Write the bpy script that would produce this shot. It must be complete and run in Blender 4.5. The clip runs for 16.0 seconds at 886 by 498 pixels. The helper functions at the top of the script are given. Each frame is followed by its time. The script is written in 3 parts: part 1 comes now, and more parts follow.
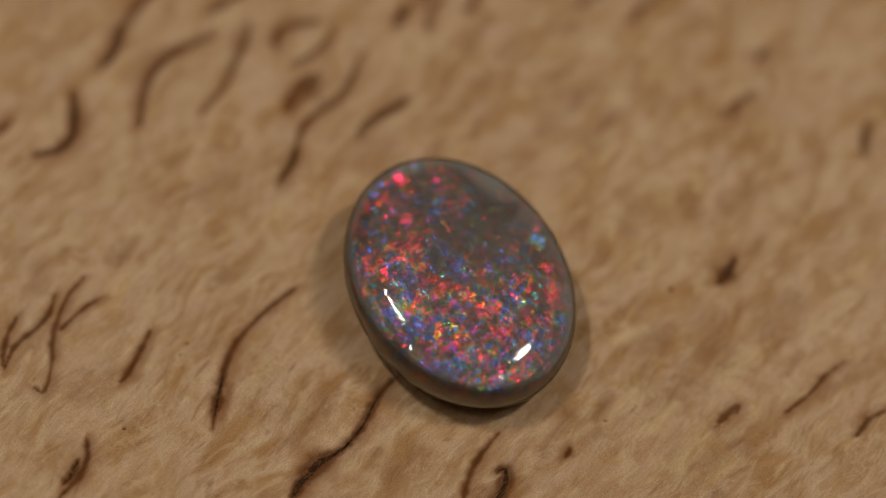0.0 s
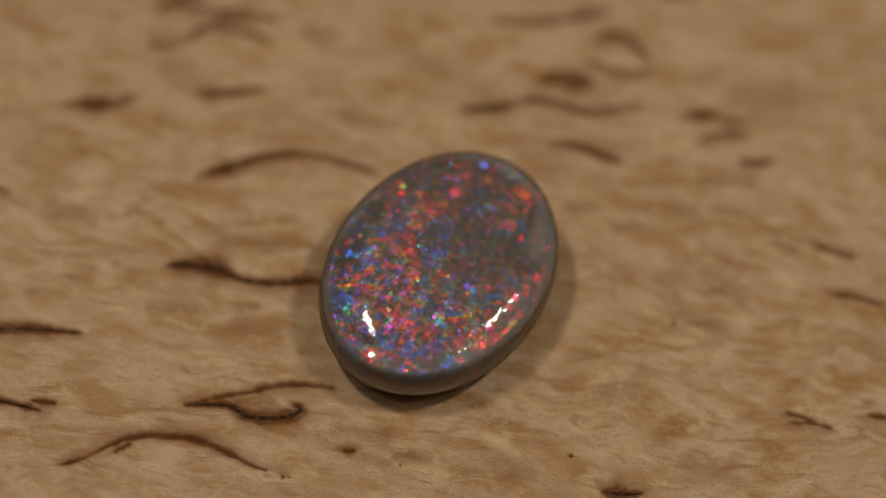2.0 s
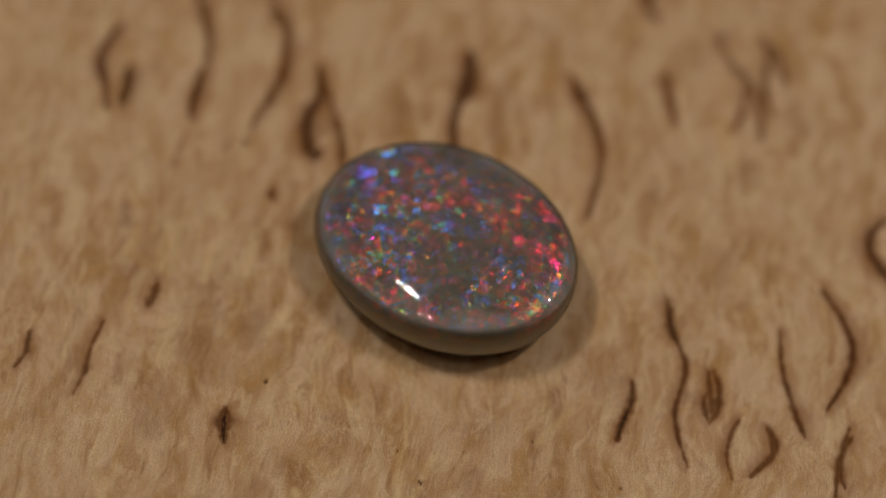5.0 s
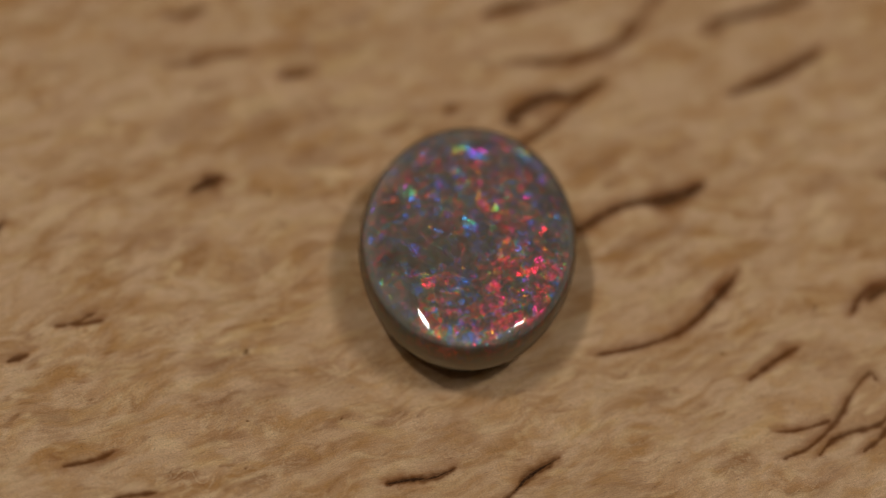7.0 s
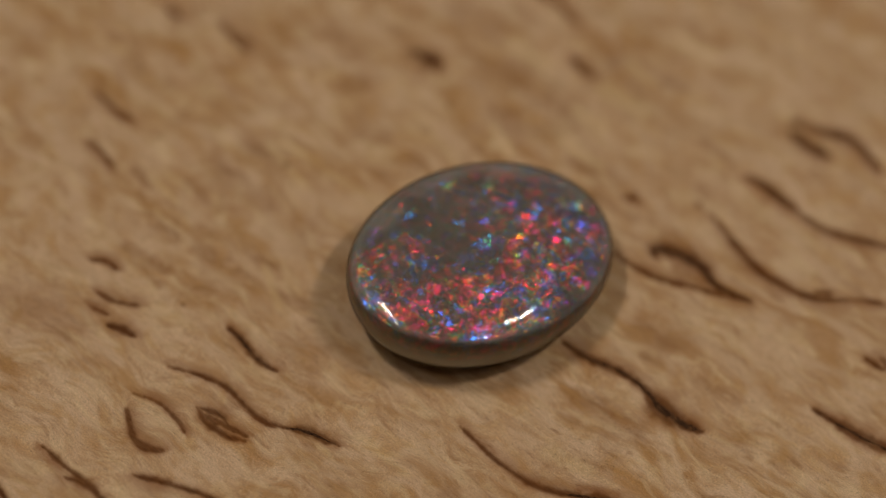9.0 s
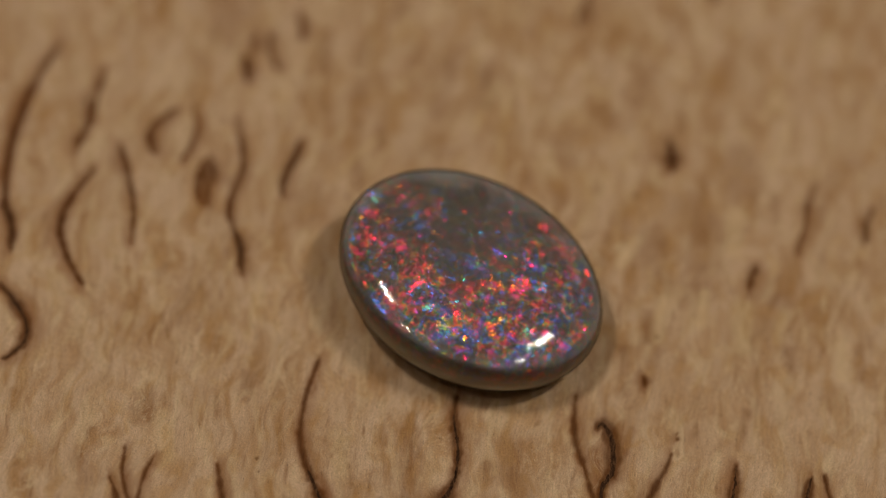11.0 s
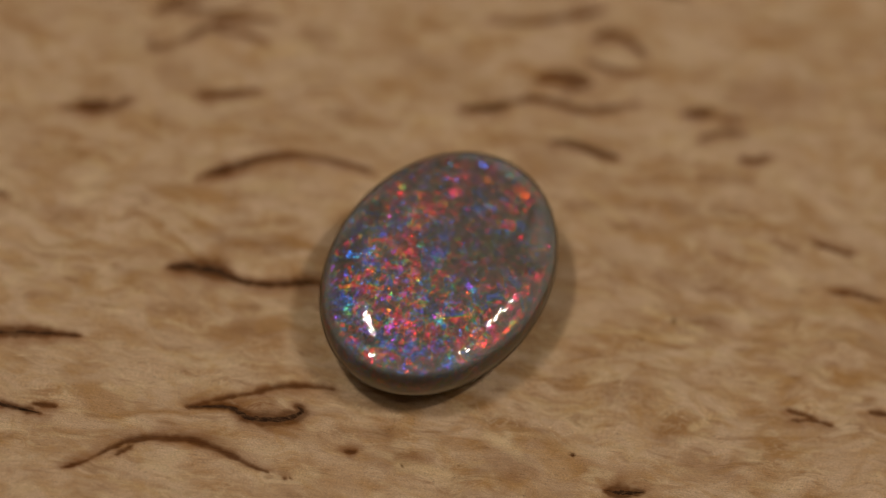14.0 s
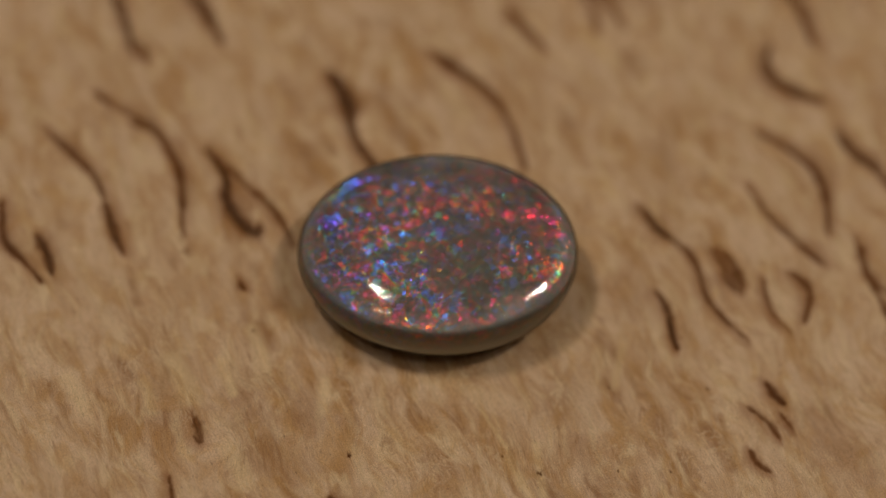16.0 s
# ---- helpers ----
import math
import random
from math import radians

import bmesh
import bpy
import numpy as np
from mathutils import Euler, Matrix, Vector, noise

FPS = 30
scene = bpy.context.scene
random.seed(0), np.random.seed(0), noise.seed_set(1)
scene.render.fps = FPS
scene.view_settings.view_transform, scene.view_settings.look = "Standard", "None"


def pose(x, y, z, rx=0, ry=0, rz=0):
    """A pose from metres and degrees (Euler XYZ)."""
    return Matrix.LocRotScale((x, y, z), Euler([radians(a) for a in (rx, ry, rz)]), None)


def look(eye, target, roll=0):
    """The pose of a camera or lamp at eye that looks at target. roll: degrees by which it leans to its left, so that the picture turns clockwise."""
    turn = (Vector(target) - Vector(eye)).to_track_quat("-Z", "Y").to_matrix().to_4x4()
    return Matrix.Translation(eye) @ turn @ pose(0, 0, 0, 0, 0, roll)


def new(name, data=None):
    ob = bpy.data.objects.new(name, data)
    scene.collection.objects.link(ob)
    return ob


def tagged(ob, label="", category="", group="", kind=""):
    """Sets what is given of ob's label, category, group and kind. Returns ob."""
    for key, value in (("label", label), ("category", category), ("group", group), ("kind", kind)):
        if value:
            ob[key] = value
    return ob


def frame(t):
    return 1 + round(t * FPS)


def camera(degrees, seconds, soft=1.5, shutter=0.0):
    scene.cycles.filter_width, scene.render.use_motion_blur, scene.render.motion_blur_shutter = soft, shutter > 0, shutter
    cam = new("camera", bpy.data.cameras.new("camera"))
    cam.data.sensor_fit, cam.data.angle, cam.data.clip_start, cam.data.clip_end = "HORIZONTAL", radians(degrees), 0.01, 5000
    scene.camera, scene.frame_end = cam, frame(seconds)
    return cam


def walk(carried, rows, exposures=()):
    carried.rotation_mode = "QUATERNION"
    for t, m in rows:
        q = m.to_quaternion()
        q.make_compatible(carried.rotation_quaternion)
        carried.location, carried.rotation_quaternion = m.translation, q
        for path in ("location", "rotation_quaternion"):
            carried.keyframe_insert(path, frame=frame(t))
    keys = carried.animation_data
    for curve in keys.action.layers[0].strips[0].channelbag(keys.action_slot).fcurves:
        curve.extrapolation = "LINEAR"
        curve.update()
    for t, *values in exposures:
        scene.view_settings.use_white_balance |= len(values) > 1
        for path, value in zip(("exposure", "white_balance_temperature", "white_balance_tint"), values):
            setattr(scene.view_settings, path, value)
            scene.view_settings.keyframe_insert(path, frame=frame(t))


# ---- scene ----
MM = 0.001
SECONDS = 16.0
TURN = -29.96  # degrees a second of the turntable, one turn in 12 s

# ---- camera: a macro lens on a stand, over the turntable ----
cam = camera(17.15, SECONDS, soft=1.5)
EYE = (0.0, -75.8 * MM, 130.6 * MM)
AIM = (-0.84 * MM, 2.15 * MM, 0.0)
held = look(EYE, AIM, 5.9)
walk(cam, [(0.0, held), (SECONDS, held)])
cam.data.dof.use_dof = True
cam.data.dof.focus_distance = 0.1458
cam.data.dof.aperture_fstop = 12.0

# ---- light: two work lamps, each with a smaller one beside it, and an added fill ----
world = bpy.data.worlds.new("room_air")
scene.world = world
world.use_nodes = True
world.node_tree.nodes["Background"].inputs["Color"].default_value = (1.0, 0.8, 0.6, 1)
world.node_tree.nodes["Background"].inputs["Strength"].default_value = 0.02


def lamp(name, way, far, size, watts, roll=0, colour=(1.0, 0.88, 0.76)):
    d = Vector(way).normalized()
    data = bpy.data.lights.new(name, "AREA")
    data.shape, data.size, data.size_y, data.energy, data.color = "ELLIPSE", size[0], size[1], watts, colour
    ob = new(name, data)
    ob.matrix_basis = look(d * far, (0, 0, 0), roll)
    return ob


lamp("work_lamp", (-0.35, 0.06, 0.935), 0.32, (0.058, 0.008), 0.278, 30)
lamp("work_lamp", (0.44, 0.05, 0.90), 0.32, (0.075, 0.007), 0.278, -44)
lamp("small_lamp", (-0.34, -0.23, 0.91), 0.32, (0.032, 0.005), 0.045, 30)
lamp("small_lamp", (0.34, -0.23, 0.91), 0.32, (0.032, 0.005), 0.045, -30)
# unseen fill lamp, added; turned up at the ceiling for soft ambient light
ambient_fill = lamp("ambient_fill", (0, 0, 1), 1.0, (0.3, 0.3), 3.8)
ambient_fill.matrix_basis = look((-0.9, 0.9, 0.45), (-1.0, 1.0, 2.05))


# ---- materials ----
def material(name):
    m = bpy.data.materials.new(name)
    m.use_nodes = True
    nt = m.node_tree
    return m, nt, nt.nodes["Principled BSDF"]


def node(nt, kind, **kw):
    n = nt.nodes.new(kind)
    for k, v in kw.items():
        n.inputs[k.replace("_", " ")].default_value = v
    return n


def ramp(nt, source, *stops):
    r = nt.nodes.new("ShaderNodeValToRGB")
    e = r.color_ramp.elements
    while len(e) < len(stops):
        e.new(0.5)
    for s, (p, c) in zip(e, stops):
        s.position = p
        s.color = (*c, 1) if isinstance(c, tuple) else (c, c, c, 1)
    nt.links.new(source, r.inputs["Fac"])
    return r.outputs["Color"]


def mix(nt, fac, a, b, kind="MIX"):
    m = nt.nodes.new("ShaderNodeMix")
    m.data_type, m.blend_type = "RGBA", kind
    for socket, v in ((m.inputs[0], fac), (m.inputs[6], a), (m.inputs[7], b)):
        if isinstance(v, bpy.types.NodeSocket):
            nt.links.new(v, socket)
        elif isinstance(v, tuple):
            socket.default_value = (*v, 1)
        else:
            socket.default_value = v
    return m.outputs[2]


def maths(nt, op, a, b=0.0):
    m = nt.nodes.new("ShaderNodeMath")
    m.operation = op
    for i, v in enumerate((a, b)):
        if isinstance(v, bpy.types.NodeSocket):
            nt.links.new(v, m.inputs[i])
        else:
            m.inputs[i].default_value = v
    return m.outputs[0]


LEAN = (0.069, 0.020)  # rise of the stone along its own length and width
GRAIN = 57.0  # degrees of the grain in the board


def grain_space(nt, along, across, flow=0.9):
    """Object space in millimetres, turned to the grain, made to flow and drawn out along it."""
    tc = nt.nodes.new("ShaderNodeTexCoord")
    turn = nt.nodes.new("ShaderNodeMapping")
    turn.inputs["Rotation"].default_value = (0, 0, radians(-GRAIN))
    turn.inputs["Scale"].default_value = (1000, 1000, 1000)
    nt.links.new(tc.outputs["Object"], turn.inputs["Vector"])
    drift = node(nt, "ShaderNodeTexNoise", Scale=0.22, Detail=2.0, Roughness=0.5)
    nt.links.new(turn.outputs["Vector"], drift.inputs["Vector"])
    add = nt.nodes.new("ShaderNodeVectorMath")
    add.operation = "MULTIPLY_ADD"
    nt.links.new(drift.outputs["Color"], add.inputs[0])
    add.inputs[1].default_value = (flow, flow * 2.4, 0)
    nt.links.new(turn.outputs["Vector"], add.inputs[2])
    st = nt.nodes.new("ShaderNodeMapping")
    st.inputs["Scale"].default_value = (1 / along, 1 / across, 1)
    nt.links.new(add.outputs[0], st.inputs["Vector"])
    return st.outputs["Vector"]


def noise_of(nt, vec, detail=4.0, rough=0.55, warp=0.0, scale=1.0):
    n = node(nt, "ShaderNodeTexNoise", Scale=scale, Detail=detail, Roughness=rough, Distortion=warp)
    nt.links.new(vec, n.inputs["Vector"])
    return n.outputs["Fac"]


def birch_material():
    m, nt, p = material("curly_birch")
    broad = noise_of(nt, grain_space(nt, 9, 6), 2, 0.5, 0.3)
    patch = noise_of(nt, grain_space(nt, 14, 9), 1, 0.5, 0.0)
    mott = noise_of(nt, grain_space(nt, 3.2, 1.3), 3, 0.5, 0.5)
    curl = noise_of(nt, grain_space(nt, 1.7, 0.75), 2, 0.5, 1.2)
    pale_mark = noise_of(nt, grain_space(nt, 2.2, 0.8), 3, 0.5, 0.8)
    fibre = noise_of(nt, grain_space(nt, 1.3, 0.085, 0.5), 5, 0.7, 0.35)
    pore = noise_of(nt, grain_space(nt, 0.34, 0.055), 1, 0.5)
    speck = noise_of(nt, grain_space(nt, 0.09, 0.06), 2, 0.7)
    pale = ramp(nt, broad, (0.3, (0.59, 0.400, 0.238)), (0.7, (0.675, 0.483, 0.310)))
    much = ramp(nt, patch, (0.35, 0.60), (0.60, 1.0))
    # brown stain and pale figure; the curl's shifting sheen is held in these colours too
    stain = maths(nt, "MULTIPLY", ramp(nt, mott, (0.43, 0.0), (0.66, 1.0)), much)
    stain2 = maths(nt, "MULTIPLY", ramp(nt, curl, (0.46, 0.0), (0.72, 1.0)), much)
    col = mix(nt, maths(nt, "MULTIPLY", stain, 0.88), pale, (0.41, 0.212, 0.066))
    col = mix(nt, maths(nt, "MULTIPLY", stain2, 0.30), col, (0.38, 0.190, 0.055))
    col = mix(nt, maths(nt, "MULTIPLY", ramp(nt, pale_mark, (0.50, 0.0), (0.72, 1.0)), 0.72), col, (0.74, 0.56, 0.33))
    at = nt.nodes.new("ShaderNodeAttribute")
    at.attribute_name = "figure"
    sep = nt.nodes.new("ShaderNodeSeparateColor")
    nt.links.new(at.outputs["Color"], sep.inputs["Color"])
    soft = noise_of(nt, grain_space(nt, 0.9, 0.35), 3, 0.6, 0.5)
    ragged = ramp(nt, soft, (0.3, 0.55), (0.6, 1.0))
    col = mix(nt, maths(nt, "MULTIPLY", sep.outputs["Blue"], ragged), col, (0.27, 0.115, 0.032))
    col = mix(nt, maths(nt, "MULTIPLY", at.outputs["Alpha"], ragged), col, (0.76, 0.57, 0.31))
    wisp = noise_of(nt, grain_space(nt, 1.9, 0.52), 2, 0.45, 0.7)
    wisps = maths(nt, "MULTIPLY", ramp(nt, wisp, (0.58, 0.0), (0.74, 0.62)), much)
    col = mix(nt, wisps, col, (0.27, 0.120, 0.036))
    flame = noise_of(nt, grain_space(nt, 1.5, 0.6, 1.4), 3, 0.55, 1.6)
    ridge = maths(nt, "ABSOLUTE", maths(nt, "SUBTRACT", flame, 0.5))
    some = ramp(nt, noise_of(nt, grain_space(nt, 3.6, 2.4), 2, 0.5), (0.44, 0.0), (0.62, 1.0))
    col = mix(nt, maths(nt, "MULTIPLY", ramp(nt, ridge, (0.0, 0.48), (0.045, 0.0)), some), col, (0.78, 0.60, 0.38))
    ochre = noise_of(nt, grain_space(nt, 2.0, 1.1, 1.2), 3, 0.55, 0.9)
    col = mix(nt, ramp(nt, ochre, (0.50, 0.0), (0.68, 0.50)), col, (0.50, 0.280, 0.092))
    lines = ramp(nt, fibre, (0.32, 0.86), (0.66, 1.08))
    col = mix(nt, 1.0, col, lines, "MULTIPLY")
    col = mix(nt, 1.0, col, ramp(nt, pore, (0.23, 0.48), (0.34, 1.0)), "MULTIPLY")
    col = mix(nt, 1.0, col, ramp(nt, speck, (0.28, 0.68), (0.70, 1.20)), "MULTIPLY")
    col = mix(nt, maths(nt, "MULTIPLY", sep.outputs["Green"], 0.85), col, (0.25, 0.100, 0.030))
    bark = ramp(nt, fibre, (0.30, (0.046, 0.016, 0.006)), (0.72, (0.15, 0.055, 0.018)))
    col = mix(nt, sep.outputs["Red"], col, bark)
    nt.links.new(col, p.inputs["Base Color"])
    p.inputs["Roughness"].default_value = 0.48
    grainy = mix(nt, ramp(nt, speck, (0.64, 0.0), (0.70, 1.0)), ramp(nt, fibre, (0.2, 0.42), (0.8, 0.62)), (0.22, 0.22, 0.22))
    rough = mix(nt, sep.outputs["Red"], grainy, (0.85, 0.85, 0.85))
    nt.links.new(rough, p.inputs["Roughness"])
    nt.links.new(ramp(nt, sep.outputs["Red"], (0.0, 0.35), (0.5, 0.0)), p.inputs["Specular IOR Level"])
    bump = node(nt, "ShaderNodeBump", Strength=0.75, Distance=0.00010)
    nt.links.new(maths(nt, "ADD", fibre, maths(nt, "MULTIPLY", speck, 0.8)), bump.inputs["Height"])
    nt.links.new(bump.outputs["Normal"], p.inputs["Normal"])
    return m


def plain_material(name, colour, rough, vary=0.12, scale=40.0, metal=0.0):
    m, nt, p = material(name)
    tc = nt.nodes.new("ShaderNodeTexCoord")
    n = noise_of(nt, tc.outputs["Object"], 5, 0.6, 0.2, scale)
    low = tuple(c * (1 - vary) for c in colour)
    high = tuple(min(1, c * (1 + vary)) for c in colour)
    nt.links.new(ramp(nt, n, (0.3, low), (0.7, high)), p.inputs["Base Color"])
    p.inputs["Roughness"].default_value = rough
    p.inputs["Metallic"].default_value = metal
    bump = node(nt, "ShaderNodeBump", Strength=0.15, Distance=0.0005)
    nt.links.new(n, bump.inputs["Height"])
    nt.links.new(bump.outputs["Normal"], p.inputs["Normal"])
    return m


def bark_material():
    m, nt, p = material("inbark")
    n = noise_of(nt, grain_space(nt, 0.5, 0.08), 5, 0.7, 0.6)
    nt.links.new(ramp(nt, n, (0.36, (0.018, 0.009, 0.005)), (0.53, (0.06, 0.029, 0.014)), (0.68, (0.20, 0.105, 0.048))), p.inputs["Base Color"])
    p.inputs["Roughness"].default_value = 0.9
    p.inputs["Specular IOR Level"].default_value = 0.05
    bump = node(nt, "ShaderNodeBump", Strength=0.6, Distance=0.0001)
    nt.links.new(n, bump.inputs["Height"])
    nt.links.new(bump.outputs["Normal"], p.inputs["Normal"])
    return m


def tilted_normal(nt, colour, amount):
    """The surface's normal, tipped cell by cell by a random colour."""
    geo = nt.nodes.new("ShaderNodeNewGeometry")
    sub = nt.nodes.new("ShaderNodeVectorMath")
    sub.operation = "SUBTRACT"
    nt.links.new(colour, sub.inputs[0])
    sub.inputs[1].default_value = (0.5, 0.5, 0.5)
    mul = nt.nodes.new("ShaderNodeVectorMath")
    mul.operation = "MULTIPLY"
    nt.links.new(sub.outputs[0], mul.inputs[0])
    mul.inputs[1].default_value = (amount, amount, amount * 0.3)
    add = nt.nodes.new("ShaderNodeVectorMath")
    add.operation = "ADD"
    nt.links.new(geo.outputs["Normal"], add.inputs[0])
    nt.links.new(mul.outputs[0], add.inputs[1])
    nor = nt.nodes.new("ShaderNodeVectorMath")
    nor.operation = "NORMALIZE"
    nt.links.new(add.outputs[0], nor.inputs[0])
    return nor.outputs[0]


FIRE = ((0.0, (0.9, 0.02, 0.30)), (0.10, (1.0, 0.012, 0.11)), (0.25, (1.0, 0.022, 0.035)), (0.34, (1.0, 0.17, 0.005)),
        (0.40, (0.45, 0.40, 0.02)), (0.45, (0.04, 0.34, 0.06)), (0.52, (0.01, 0.25, 0.30)), (0.58, (0.01, 0.20, 0.80)),
        (0.80, (0.03, 0.12, 1.0)), (0.90, (0.30, 0.06, 0.95)), (1.0, (0.75, 0.04, 0.50)))


def stone_space(nt, size, seed):
    tc = nt.nodes.new("ShaderNodeTexCoord")
    mp = nt.nodes.new("ShaderNodeMapping")
    mp.inputs["Scale"].default_value = (1000 / size,) * 3
    mp.inputs["Location"].default_value = (seed, seed * 1.7, seed * 0.3)
    nt.links.new(tc.outputs["Object"], mp.inputs["Vector"])
    return mp.outputs["Vector"]


def cells(nt, vec, warp, detail):
    """Ragged random cells: their colour, a second random colour and the distance to their border."""
    wob = node(nt, "ShaderNodeTexNoise", Scale=1.3, Detail=detail, Roughness=0.75)
    nt.links.new(vec, wob.inputs["Vector"])
    off = nt.nodes.new("ShaderNodeVectorMath")
    off.operation = "MULTIPLY_ADD"
    nt.links.new(wob.outputs["Color"], off.inputs[0])
    off.inputs[1].default_value = (warp, warp, warp)
    nt.links.new(vec, off.inputs[2])
    ragged = node(nt, "ShaderNodeTexNoise", Scale=5.0, Detail=3.0, Roughness=0.7)
    nt.links.new(vec, ragged.inputs["Vector"])
    fray = nt.nodes.new("ShaderNodeVectorMath")
    fray.operation = "MULTIPLY_ADD"
    nt.links.new(ragged.outputs["Color"], fray.inputs[0])
    fray.inputs[1].default_value = (0.55, 0.55, 0.55)
    nt.links.new(off.outputs[0], fray.inputs[2])
    off = fray
    vor = node(nt, "ShaderNodeTexVoronoi", Scale=1.0, Randomness=1.0)
    nt.links.new(off.outputs[0], vor.inputs["Vector"])
    white = nt.nodes.new("ShaderNodeTexWhiteNoise")
    white.noise_dimensions = "3D"
    nt.links.new(vor.outputs["Color"], white.inputs["Vector"])
    edge = node(nt, "ShaderNodeTexVoronoi", Scale=1.0, Randomness=1.0)
    edge.feature = "DISTANCE_TO_EDGE"
    nt.links.new(off.outputs[0], edge.inputs["Vector"])
    return vor.outputs["Color"], white, edge.outputs["Distance"]


def fire_layer(nt, size, fine, seed, share, amount, rough, redness):
    """Play-of-colour: ragged domains that fade at their edges, each at its own tilt and with its own hue, full of fine glints."""
    domain, dwhite, border = cells(nt, stone_space(nt, size, seed), 2.2, 6.0)
    glint = node(nt, "ShaderNodeTexNoise", Scale=1.0, Detail=4.0, Roughness=0.65, Distortion=0.6)
    nt.links.new(stone_space(nt, fine, seed + 3.0), glint.inputs["Vector"])
    shift = maths(nt, "MULTIPLY", maths(nt, "SUBTRACT", glint.outputs["Fac"], 0.5), 0.35)
    area = ramp(nt, noise_of(nt, stone_space(nt, 2.4, seed * 0.5 + 11.0), 2, 0.5), (0.34, 0.0), (0.66, 1.0))
    both = maths(nt, "ADD", maths(nt, "MULTIPLY", dwhite.outputs["Value"], 0.60), maths(nt, "MULTIPLY", area, 0.40))
    spread = maths(nt, "MULTIPLY_ADD", both, 1.5)
    spread.node.inputs[2].default_value = -0.27
    value = maths(nt, "ADD", spread, shift)
    hue = ramp(nt, maths(nt, "MULTIPLY", value, redness), *FIRE)
    tilt = mix(nt, 0.40, dwhite.outputs["Color"], glint.outputs["Color"])
    gl = node(nt, "ShaderNodeBsdfGlossy", Roughness=rough)
    nt.links.new(hue, gl.inputs["Color"])
    nt.links.new(tilted_normal(nt, tilt, amount), gl.inputs["Normal"])
    sep = nt.nodes.new("ShaderNodeSeparateColor")
    nt.links.new(domain, sep.inputs["Color"])
    crowd = ramp(nt, noise_of(nt, stone_space(nt, 1.3, seed + 15.0), 3, 0.6), (0.38, 0.25), (0.58, 1.0))
    ground = noise_of(nt, stone_space(nt, fine * 0.8, seed + 5.0), 3, 0.65, 0.8)
    speckle = ramp(nt, ground, (0.38, 0.06), (0.50, 0.40), (0.64, 1.8))
    soft = ramp(nt, border, (0.0, 0.0), (0.16, 1.0))
    chosen = maths(nt, "LESS_THAN", sep.outputs["Blue"], share)
    lit = maths(nt, "MULTIPLY", maths(nt, "MULTIPLY", chosen, soft), maths(nt, "MULTIPLY", speckle, crowd))
    return gl.outputs[0], lit


def glow_layer(nt, size, seed, amount, rough, redness):
    """Soft clouds of colour, deeper in the stone."""
    hues = noise_of(nt, stone_space(nt, size, seed), 3, 0.6, 0.6)
    tilt = node(nt, "ShaderNodeTexNoise", Scale=1.0, Detail=3.0, Roughness=0.6)
    nt.links.new(stone_space(nt, size * 0.7, seed + 9), tilt.inputs["Vector"])
    spread = maths(nt, "MULTIPLY_ADD", hues, 3.2)
    spread.node.inputs[2].default_value = -1.15
    gl = node(nt, "ShaderNodeBsdfGlossy", Roughness=rough)
    nt.links.new(ramp(nt, maths(nt, "MULTIPLY", spread, redness), *FIRE), gl.inputs["Color"])
    nt.links.new(tilted_normal(nt, tilt.outputs["Color"], amount), gl.inputs["Normal"])
    return gl.outputs[0], ramp(nt, noise_of(nt, stone_space(nt, size * 0.5, seed + 4), 4, 0.7), (0.42, 0.0), (0.62, 1.0))


def fire_mask(nt):
    """Where the stone carries fire: rich towards one flank and end, poor in the middle of the face and down the sides."""
    tc = nt.nodes.new("ShaderNodeTexCoord")
    sep = nt.nodes.new("ShaderNodeSeparateXYZ")
    nt.links.new(tc.outputs["Object"], sep.inputs[0])
    big = noise_of(nt, stone_space(nt, 1.9, 2.0), 3, 0.6)
    g = nt.nodes.new("ShaderNodeVectorMath")
    g.operation = "DISTANCE"
    nt.links.new(tc.outputs["Object"], g.inputs[0])
    g.inputs[1].default_value = (0.0016, -0.0015, 0.0043)
    away = maths(nt, "MULTIPLY", g.outputs["Value"], 120.0)
    side = maths(nt, "MULTIPLY", maths(nt, "SUBTRACT", sep.outputs["Y"], sep.outputs["X"]), 24.0)
    total = maths(nt, "ADD", maths(nt, "ADD", away, side), maths(nt, "MULTIPLY", big, 1.1))
    level = maths(nt, "SUBTRACT", sep.outputs["Z"], maths(nt, "MULTIPLY", sep.outputs["X"], LEAN[0]))
    frayed = maths(nt, "ADD", level, maths(nt, "MULTIPLY", noise_of(nt, stone_space(nt, 0.7, 7.0), 3, 0.6), 0.0009))
    face = ramp(nt, maths(nt, "MULTIPLY", frayed, 200.0), (0.46, 0.0), (0.68, 1.0))
    redness = ramp(nt, maths(nt, "MULTIPLY_ADD", sep.outputs["X"], 80.0), (0.0, 1.0), (1.0, 0.72))
    redness.node.inputs[0].links[0].from_node.inputs[2].default_value = 0.45
    return maths(nt, "MULTIPLY", ramp(nt, total, (0.64, 0.32), (1.20, 1.0)), face), redness


